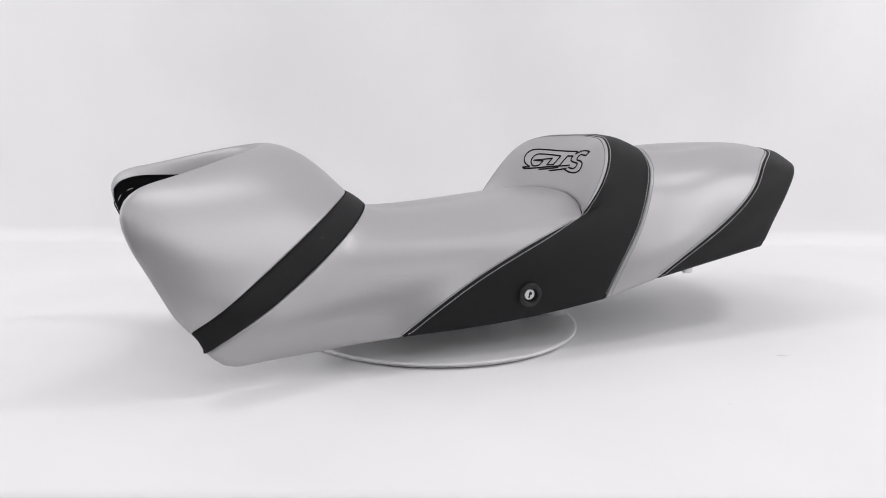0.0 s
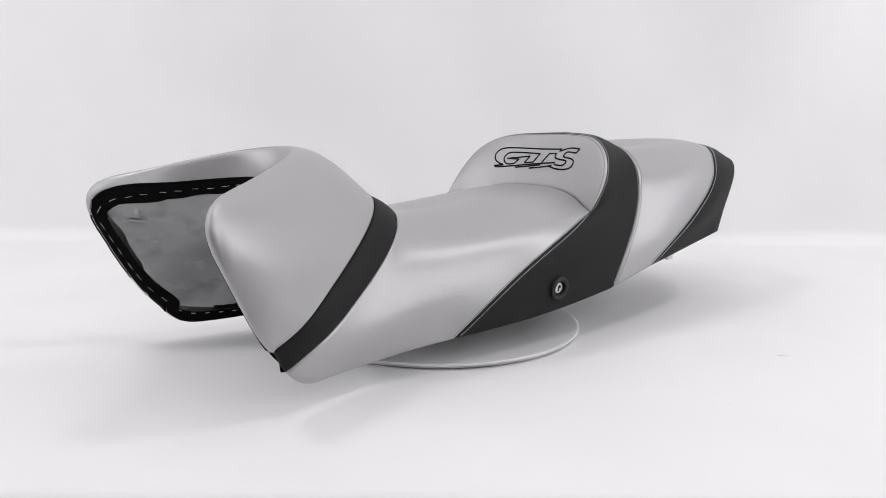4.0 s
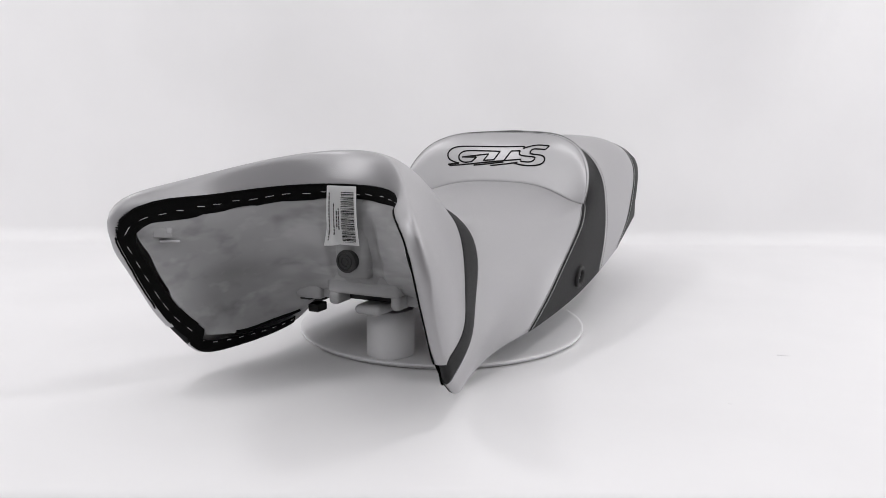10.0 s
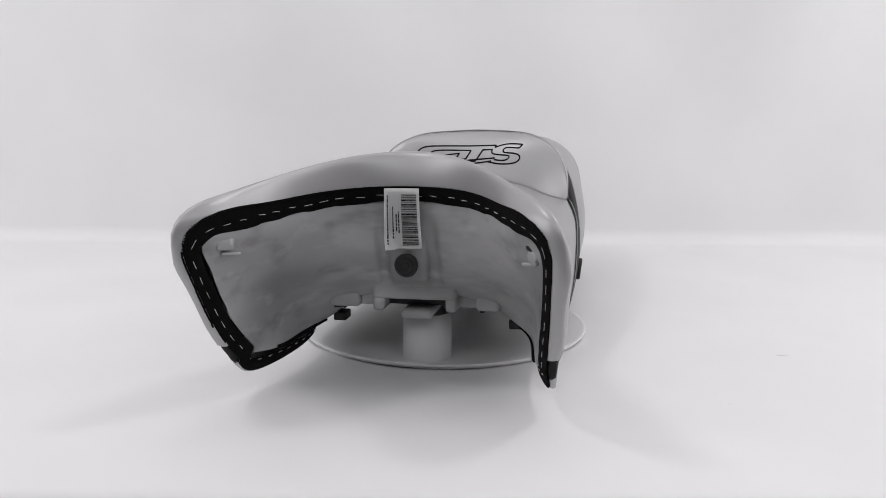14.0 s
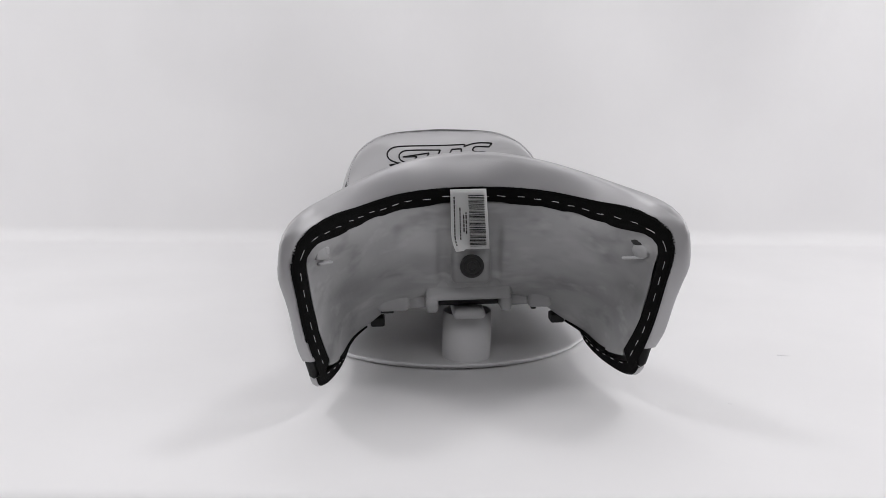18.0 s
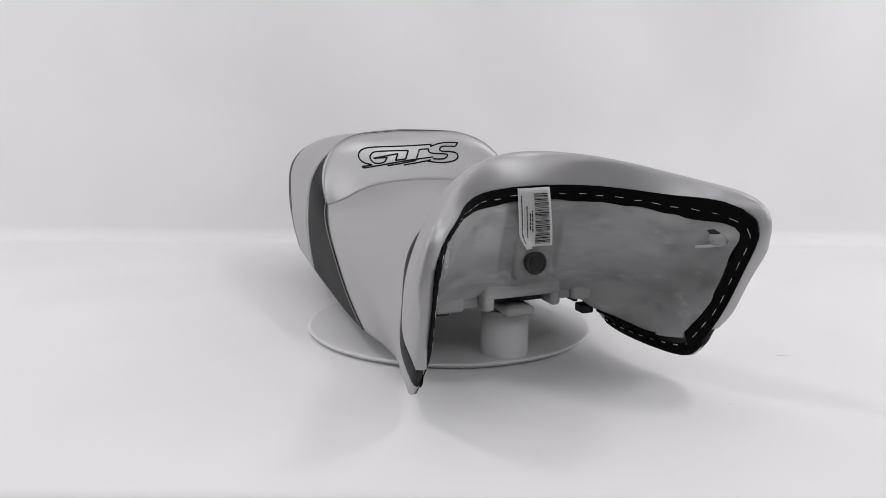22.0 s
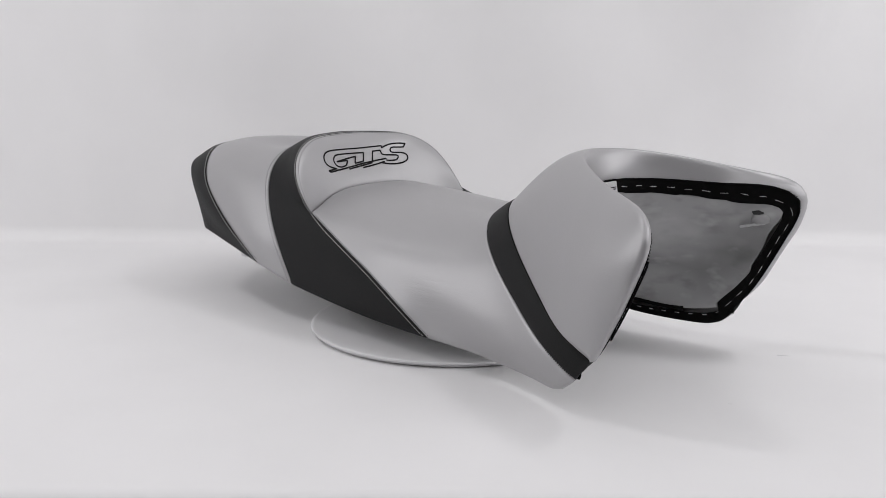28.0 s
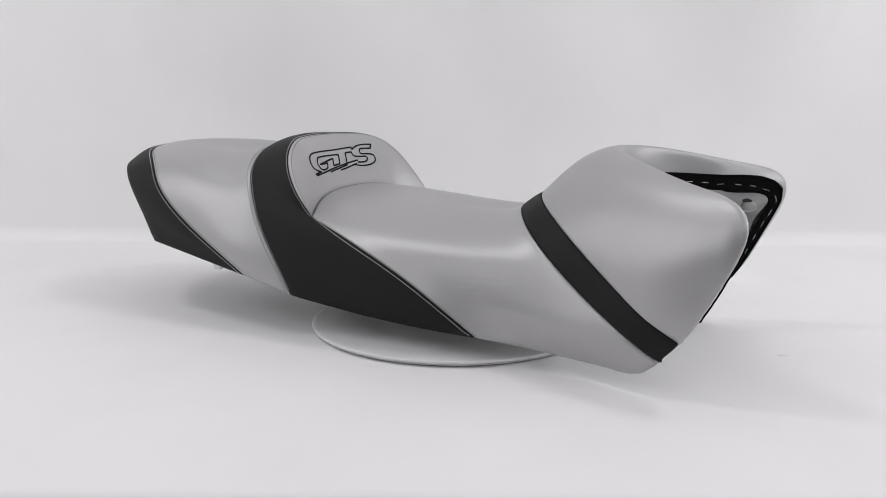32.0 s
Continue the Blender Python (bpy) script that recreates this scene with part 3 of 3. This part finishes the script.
def build_opening(seat):
    """Black tape stapled round the opening and along the skirts' lower edges."""
    tape = blend(OPEN_RIM + outward(OPEN_RIM) * 0.001, OPEN_INNER, (OPEN_INNER - OPEN_RIM) + np.array([0, -0.008, 0]), (OPEN_INNER - OPEN_RIM) + np.array([0, 0.012, 0]), 6)
    rng = random.Random(4)
    jag = np.array([rng.uniform(-0.0032, 0.0032) for _ in range(N)])
    jag = np.convolve(jag, [0.25, 0.5, 0.25], "same")
    tape[-1] = tape[-1] + np.stack([jag * 0, jag, -jag], 1)
    tape[-1][-1, 0] = 0
    patch(tape, M_FELT, seat, "rim_tape", "black fabric tape stapled round the opening", under=False, skew=proud)
    # overlocked threads over the tape's outer edge
    line, reach = proud(arch(NOSE_OPEN)), arch(outward(NOSE_OPEN) + np.array([0, -1.0, 0]))
    arc = np.concatenate([[0], np.cumsum(np.linalg.norm(np.diff(line, axis=0), axis=1))])
    bm = bmesh.new()
    cord = []
    for at in np.arange(0.03, arc[-1] - 0.03, 0.0027):
        p, q = (np.array([np.interp(at, arc, a[:, c]) for c in range(3)]) for a in (line, reach))
        q = q / np.linalg.norm(q)
        if p[0] > 0.155 and p[2] < -0.165:
            continue
        if p[0] < -0.14 and -0.250 < p[2] < -0.138:
            cord.append(p + q * (0.0022 + rng.uniform(-0.0003, 0.0003)))
            continue
        tube(bm, [p - q * 0.0012, p + q * 0.0006, p + q * (0.0016 + rng.uniform(-0.0007, 0.0005))], 0.0007, 5, 0.8)
    ob = part("overlock_stitching", bm, M_FELT, seat, "black overlock stitching on the tape")
    ob["kind"] = "stuff"
    bm = bmesh.new()
    tube(bm, cord, 0.0010, 6)
    part("tape_edge", bm, M_FELT, seat, "black folded edge of the tape")
    for side in (1, -1):
        bm = bmesh.new()
        rows = []
        for i in range(-1, 30):
            e = (SKIRT[max(i, 0)] - np.array([0, 0.004, 0]) * (i < 0)) * np.array([side, 1, 1])
            s = np.array([side, 1, 1])
            rows.append([tuple(e + np.array(o) * s) for o in ((-0.0062, 0, -0.0012), (-0.0075, 0, -0.0008), (-0.0090, 0, 0.002), (-0.0100, 0, 0.006 + 0.003 * (1 - i / 30)), (-0.0100, 0, 0.008 + 0.007 * (1 - i / 30)))])
        sheet(bm, rows)
        bmesh.ops.recalc_face_normals(bm, faces=bm.faces)
        part("skirt_tape", bm, M_FELT, seat, "black fabric tape under the skirt")
        bm = bmesh.new()
        for i in range(3, 28, 3):
            e = SKIRT[i] * np.array([side, 1, 1])
            f = SKIRT[i + 1] * np.array([side, 1, 1])
            o = np.array([-0.0108 * side, 0, 0.005 + 0.008 * (1 - i / 30)])
            tube(bm, [e + o, (e + f) / 2 + o, f + o], 0.0005, 5)
        part("staple_row", bm, M_STAPLE, seat, "row of bright staples")
    mid = proud(arch((tape[3] + tape[4]) / 2 + np.array([0, -0.0008, 0])))
    arc = np.concatenate([[0], np.cumsum(np.linalg.norm(np.diff(mid, axis=0), axis=1))])
    at = 0.012
    while at < arc[-1] - 0.02:
        length = 0.0088 + rng.uniform(-0.001, 0.001)
        ts = np.linspace(at, at + length, 4)
        pts = np.stack([np.interp(ts, arc, mid[:, c]) for c in range(3)], 1)
        tilt = rng.uniform(-0.0005, 0.0005)
        pts[:, 2] += np.linspace(-tilt, tilt, 4)
        bm = bmesh.new()
        pts[:, 2] += rng.choice((-0.0007, 0.0, 0.0006))
        tube(bm, pts, 0.00028, 5)
        part("staple", bm, M_STAPLE, seat)
        at += 0.0205 + rng.uniform(-0.003, 0.003)


def build_pan(seat):
    """Moulded base: the vault inside the nose, the cross beam with its slot, the hook, feet and clips."""
    crown = np.linspace(0, 1, N)[:, None]
    start = OPEN_INNER + np.array([0, 0.002, 0.001])
    ta = crown * np.array([0, -0.035, -0.10]) + (1 - crown) * np.array([-0.004, 0.03, -0.01])
    tb = crown * np.array([0, 0.09, -0.05]) + (1 - crown) * np.array([-0.004, 0.02, -0.01])
    shell = blend(start, PAN_EDGE, ta, tb, 64)
    cols = np.linspace(0, N - 1, 3 * N - 2)
    shell = [np.stack([np.interp(cols, np.arange(N), r[:, c]) for c in range(3)], 1) for r in shell]
    for i, r in enumerate(shell):
        inner = min(1.0, i / 6) * min(1.0, (len(shell) - 1 - i) / 3)
        ax = np.abs(r[:, 0])
        r[:, 1] += np.array([0.0042 * noise.noise(Vector((p[0] * 26, p[1] * 20, p[2] * 34))) for p in r]) * (ax > 0)
        # a moulded step that falls away to the sides, and grooves beside the boss
        z = r[:, 2] + 0.1885 + 0.16 * (ax - 0.04)
        r[:, 1] -= 0.0060 / (1 + np.exp(z / 0.0025)) * inner
        r[:, 1] += 0.0050 * np.exp(-((ax - 0.029) / 0.006) ** 4) / (1 + np.exp((r[:, 2] + 0.135) / 0.006)) * inner
    pan = patch(shell, M_PAN, seat, "base_pan", "mottled grey moulded plastic base", under=False, skew=slanted)
    # unseen plate added behind the vault: closes the underside and fills out its shadow
    bm = bmesh.new()
    rows = []
    for y, w, z in ((-0.19, 0.115, -0.238), (-0.12, 0.135, -0.250), (0.0, 0.15, -0.240), (0.15, 0.155, -0.225), (0.28, 0.15, -0.208), (0.41, 0.13, -0.185)):
        rows.append([(x * w, y, z + 0.01 * (1 - x * x)) for x in np.linspace(-1, 1, 13)])
    sheet(bm, rows)
    bmesh.ops.solidify(bm, geom=bm.faces[:], thickness=0.003)
    part("base_plate", bm, M_PAN, seat, "unseen grey plate closing the underside of the saddle")

    def block(name, x0, x1, y0, y1, z0, z1, mat, bev=0.002, label=""):
        bm = bmesh.new()
        box(bm, (x1 - x0, y1 - y0, z1 - z0), Matrix.Translation(((x0 + x1) / 2, (y0 + y1) / 2, (z0 + z1) / 2)), bev)
        return part(name, bm, mat, pan, label)
    # a hood over the beam, and the beam over a dark slot that is open below
    block("beam_hood", -0.0600, 0.0640, -0.2335, -0.200, -0.2130, -0.1890, M_PAN, 0.0110)
    block("cross_beam", -0.0485, 0.0490, -0.2310, -0.198, -0.2250, -0.2020, M_PAN, 0.0060)
    for x0, x1 in ((-0.0485, -0.0340), (0.0360, 0.0490)):
        block("slot_cheek", x0, x1, -0.2295, -0.196, -0.2390, -0.2200, M_PAN, 0.0050)
    # black sheet that puts the slot's shade into colour
    block("slot_back", -0.036, 0.038, -0.204, -0.198, -0.236, -0.2225, M_RUBBER, 0.0)
    for x0, x1, z0, z1 in ((-0.1035, -0.0665, -0.2385, -0.213), (0.0690, 0.0965, -0.2385, -0.214)):
        block("beam_rib", x0, x1, -0.2200, -0.188, z0, z1, M_PAN, 0.0055)
        block("rib_pad", x0 + 0.004, x1 - 0.018, -0.2160, -0.190, z0 - 0.0022, z0 + 0.003, M_RUBBER, 0.001, "thin black rubber pad")
    for x0, x1 in ((-0.069, -0.046), (0.046, 0.071)):
        block("beam_web", x0, x1, -0.2120, -0.190, -0.2365, -0.206, M_PAN, 0.003)
    # hook that rests in the tube
    block("hook", -0.0175, 0.0195, -0.2230, -0.165, -0.2495, -0.2380, M_PAN, 0.0055, "pale grey moulded hook")
    for x, z in ((-0.104, -0.260), (0.110, -0.262)):
        block("rubber_foot", x - 0.008, x + 0.008, -0.185, -0.165, z - 0.005, z + 0.006, M_RUBBER, 0.002, "black rubber foot")
    # black tape folded over the vault's lower edge, up to each foot
    for side in (1, -1):
        run = [p * np.array([side, 1, 1]) + np.array([0, -0.001, 0.0005]) for p in PAN_EDGE[1:] if p[0] > 0.118 and p[1] > -0.288]
        bm = bmesh.new()
        tube(bm, run, 0.0034, 8, 0.8)
        part("edge_tape", bm, M_FELT, pan, "black fabric tape over the lower edge")
    # small lug under the tail
    for side in (1, -1):
        block("tail_lug", 0.157 * side - 0.004, 0.157 * side + 0.004, 0.274, 0.288, -0.2335, -0.214, M_WHITE, 0.003, "pale plastic lug")
    # boss behind the label
    block("label_boss", -0.0210, 0.0232, -0.2535, -0.220, -0.2015, -0.098, M_PAN, 0.008)
    # round buffer with rings
    bm = bmesh.new()
    turn = Matrix.Rotation(math.pi / 2, 3, "X")
    disc_stack(bm, [(0.0115, -0.004), (0.0125, 0.002), (0.0130, 0.005), (0.0122, 0.0065), (0.0100, 0.0068), (0.0095, 0.0058), (0.0080, 0.0058), (0.0075, 0.0068),
                    (0.0055, 0.0068), (0.0050, 0.0058), (0.0036, 0.0058), (0.0030, 0.0068), (0.0005, 0.0068)], 40, (0.001, -0.2560, -0.179), turn)
    part("buffer", bm, M_RUBBER, seat, "round ribbed black rubber buffer", smooth=False)
    # fittings in the upper corners: a lug with a bar on one side, a black blob and a lump with a tab on the other
    for side in (1, -1):
        m = Matrix.Translation((0.1510 * side, -0.372 if side > 0 else -0.376, -0.1445 if side > 0 else -0.1385)) @ Matrix.Rotation(side * radians(-60), 4, "Z")
        if side < 0:
            pieces = (((0.020, 0.004, 0.011), (-0.002, -0.0050, 0.000), 8, M_PAN, "lug"), ((0.006, 0.004, 0.007), (0.004, -0.0056, 0.002), 8, M_CLIP, "socket"),
                      ((0.022, 0.004, 0.0028), (0.005, -0.0030, -0.010), 6, M_CLIP, "tab"))
        else:
            pieces = (((0.030, 0.003, 0.0030), (-0.006, -0.0030, -0.008), -10, M_CLIP, "tab"),)
            # an irregular black blob above an irregular grey lump
            for name, mat, at, size in (("socket", M_RUBBER, (-0.001, -0.0036, 0.0080), (0.0080, 0.0032, 0.0036)), ("lug", M_PAN, (0.003, -0.0030, -0.0005), (0.0110, 0.0038, 0.0070))):
                bm = bmesh.new()
                bmesh.ops.create_icosphere(bm, subdivisions=3, radius=1.0)
                for v in bm.verts:
                    v.co *= 1 + 0.28 * noise.noise(v.co * 2.1 + Vector((3, 1, 7)))
                bmesh.ops.transform(bm, matrix=m @ Matrix.Translation(at) @ Matrix.Diagonal((*size, 1)), verts=bm.verts)
                part(name, bm, mat, pan)
        for size, at, lean, mat, name in pieces:
            bm = bmesh.new()
            box(bm, size, m @ Matrix.Translation(at) @ Matrix.Rotation(radians(lean), 4, "Y"), 0.0014)
            part(name, bm, mat, pan)


def build_label(seat):
    """Paper tag with a bar code, stuck over the tape; its lettering is too small to read and shows as bars."""
    def at(u, v, lift=0.0):
        x = -0.0213 + (0.0382 + 0.0030 * v) * u
        y = -0.2605 - 0.0035 * math.sin(v * 2.6) - lift
        # the lower corner curls towards the viewer
        c = max(0.0, v - 0.80 + 0.25 * (0.35 - u)) if u < 0.35 else 0.0
        y -= 0.10 * c * c + 0.02 * c
        x += 0.05 * c * c
        return (x, y, -0.0955 - 0.0645 * v)
    bm = bmesh.new()
    sheet(bm, [[at(u, v) for u in np.linspace(0, 1, 9)] for v in np.linspace(0, 1, 13)])
    bmesh.ops.solidify(bm, geom=bm.faces[:], thickness=0.0003)
    tag = part("barcode_label", bm, M_LABEL, seat, "white paper label with a bar code")

    def bar(u0, u1, v0, v1, name):
        bm = bmesh.new()
        sheet(bm, [[at(u, v, 0.0005) for u in np.linspace(u0, u1, 3)] for v in np.linspace(v0, v1, 3)])
        return part(name, bm, M_INK, tag, smooth=False)
    rng = random.Random(11)
    v = 0.10
    while v < 0.955:
        w = rng.choice((0.006, 0.006, 0.011, 0.016))
        bar(0.49, 0.92, v, min(v + w, 0.96), "code_bar")
        v += w + rng.choice((0.006, 0.007, 0.011, 0.017))
    for u, v0, v1 in ((0.10, 0.12, 0.92), (0.25, 0.30, 0.83), (0.345, 0.42, 0.72), (0.41, 0.38, 0.74)):
        v = v0
        while v < v1:
            w = rng.uniform(0.02, 0.075)
            bar(u - 0.018, u + 0.018, v, min(v + w, v1), "text_bar")
            v += w + 0.014


def panel_tree(rows):
    """A panel as a tree to cast rays at."""
    full = [arch(r) for r in rows]
    w = len(full[0])
    polys = [(i * w + j, i * w + j + 1, (i + 1) * w + j + 1, (i + 1) * w + j) for i in range(len(full) - 1) for j in range(w - 1)]
    return BVHTree.FromPolygons([Vector(p) for r in full for p in r], polys)


def build_lock(seat, panel):
    """Key lock on the black side panel."""
    lock = seat
    c, nrm, _, _ = panel_tree(panel).ray_cast(Vector((0.4, 0.0385, -0.2385)), Vector((-1, 0, 0)))
    nrm = nrm if nrm.x > 0 else -nrm
    c = c - nrm * 0.0006
    turn = nrm.to_track_quat("Z", "Y").to_matrix()
    for name, label, prof, mat in (("seat_lock", "round black key lock collar", [(0.0150, -0.006), (0.0150, 0.0036), (0.0142, 0.0048), (0.0122, 0.0052), (0.0112, 0.0045), (0.0104, 0.0050), (0.0094, 0.0044), (0.0090, 0.0006)], M_RUBBER),
                            ("lock_cylinder", "steel lock cylinder", [(0.0070, -0.002), (0.0069, 0.0008), (0.0062, 0.0013), (0.0010, 0.0014)], M_STEEL)):
        bm = bmesh.new()
        disc_stack(bm, prof, 40, c, turn)
        made = part(name, bm, mat, lock, label, smooth=False)
        lock = made if lock is seat else lock
    bm = bmesh.new()
    m = Matrix.Translation(c + nrm * 0.0013) @ turn.to_4x4() @ Matrix.Rotation(radians(-14), 4, "Z")
    box(bm, (0.0022, 0.0082, 0.0012), m, 0.0004)
    box(bm, (0.0042, 0.0030, 0.0012), m @ Matrix.Translation((0.0006, 0.0016, 0)), 0.0004)
    part("key_slot", bm, M_INK, lock, smooth=False)


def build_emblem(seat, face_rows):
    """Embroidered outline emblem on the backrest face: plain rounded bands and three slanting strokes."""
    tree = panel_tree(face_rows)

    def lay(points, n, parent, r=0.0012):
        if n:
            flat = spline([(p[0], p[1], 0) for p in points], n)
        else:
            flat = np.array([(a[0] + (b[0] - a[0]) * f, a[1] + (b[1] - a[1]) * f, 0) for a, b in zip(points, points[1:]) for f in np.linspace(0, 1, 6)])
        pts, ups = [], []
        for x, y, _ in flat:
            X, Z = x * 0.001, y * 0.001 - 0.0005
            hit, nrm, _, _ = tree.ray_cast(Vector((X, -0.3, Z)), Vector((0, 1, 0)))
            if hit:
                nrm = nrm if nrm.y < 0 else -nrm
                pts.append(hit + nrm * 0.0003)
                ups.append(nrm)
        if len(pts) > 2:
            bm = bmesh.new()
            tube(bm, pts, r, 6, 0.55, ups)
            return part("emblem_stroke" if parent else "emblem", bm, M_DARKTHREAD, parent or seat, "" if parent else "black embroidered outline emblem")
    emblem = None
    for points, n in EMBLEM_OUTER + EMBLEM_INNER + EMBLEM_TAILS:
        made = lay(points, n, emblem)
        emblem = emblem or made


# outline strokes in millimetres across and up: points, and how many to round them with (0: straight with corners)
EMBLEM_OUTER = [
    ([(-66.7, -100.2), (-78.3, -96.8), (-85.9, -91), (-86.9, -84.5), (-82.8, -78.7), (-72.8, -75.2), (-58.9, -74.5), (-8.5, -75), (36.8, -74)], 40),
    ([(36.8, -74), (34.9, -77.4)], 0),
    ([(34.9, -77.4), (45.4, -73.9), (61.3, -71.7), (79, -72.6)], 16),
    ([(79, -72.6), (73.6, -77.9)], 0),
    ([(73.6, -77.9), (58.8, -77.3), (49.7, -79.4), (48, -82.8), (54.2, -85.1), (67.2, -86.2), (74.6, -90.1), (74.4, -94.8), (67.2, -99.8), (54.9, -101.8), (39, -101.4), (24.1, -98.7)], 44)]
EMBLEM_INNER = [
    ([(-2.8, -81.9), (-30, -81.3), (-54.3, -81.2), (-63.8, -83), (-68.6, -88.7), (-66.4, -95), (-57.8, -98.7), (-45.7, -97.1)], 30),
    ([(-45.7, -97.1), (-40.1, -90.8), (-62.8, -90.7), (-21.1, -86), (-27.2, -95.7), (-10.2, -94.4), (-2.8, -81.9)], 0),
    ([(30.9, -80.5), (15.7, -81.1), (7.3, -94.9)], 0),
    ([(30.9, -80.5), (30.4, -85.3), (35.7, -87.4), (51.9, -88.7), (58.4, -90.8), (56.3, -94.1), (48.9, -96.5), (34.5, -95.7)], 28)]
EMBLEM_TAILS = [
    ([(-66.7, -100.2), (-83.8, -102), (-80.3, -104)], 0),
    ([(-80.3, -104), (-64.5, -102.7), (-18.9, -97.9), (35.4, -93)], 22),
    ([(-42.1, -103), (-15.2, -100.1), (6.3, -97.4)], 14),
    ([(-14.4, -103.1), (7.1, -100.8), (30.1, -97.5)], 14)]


def motions():
    rows = [(t, pose(0, 0, 0, 0, 0, a)) for t, a in TURNS]
    base = Matrix.Translation((0, 0, Z0)) @ SEAT_POSE
    walk(turntable, rows)
    walk(front_post, rows)
    walk(rear_post, rows)
    # the seat settles a little on its tubes in the last third
    settle = [(t, min(max((t - 20.0) / 9.0, 0.0), 1.0)) for t, m in rows]
    walk(seat, [(t, pose(0, 0, -0.0010 * f, 0, -0.28 * f, 0) @ m @ base) for (t, m), (_, f) in zip(rows, settle)])


build_backdrop()
build_room()
build_fibres()
turntable = build_turntable()
front_post = build_post("cardboard_tube", 0.0225, -0.172, 0.029, 0.0565, "short white cardboard tube standing on the turntable")
rear_post = build_post("cardboard_tube", 0.016, 0.154, 0.029, 0.0565, "short white cardboard tube standing on the turntable")
SEAT_TURN = pose(0, 0, 0, 0, 0, 1.52) @ pose(0, 0, 0, 0, -1.25, 0)
SEAT_POSE = SEAT_TURN @ Matrix.Translation((0.0100, 0, 0))
seat = build_seat()
motions()
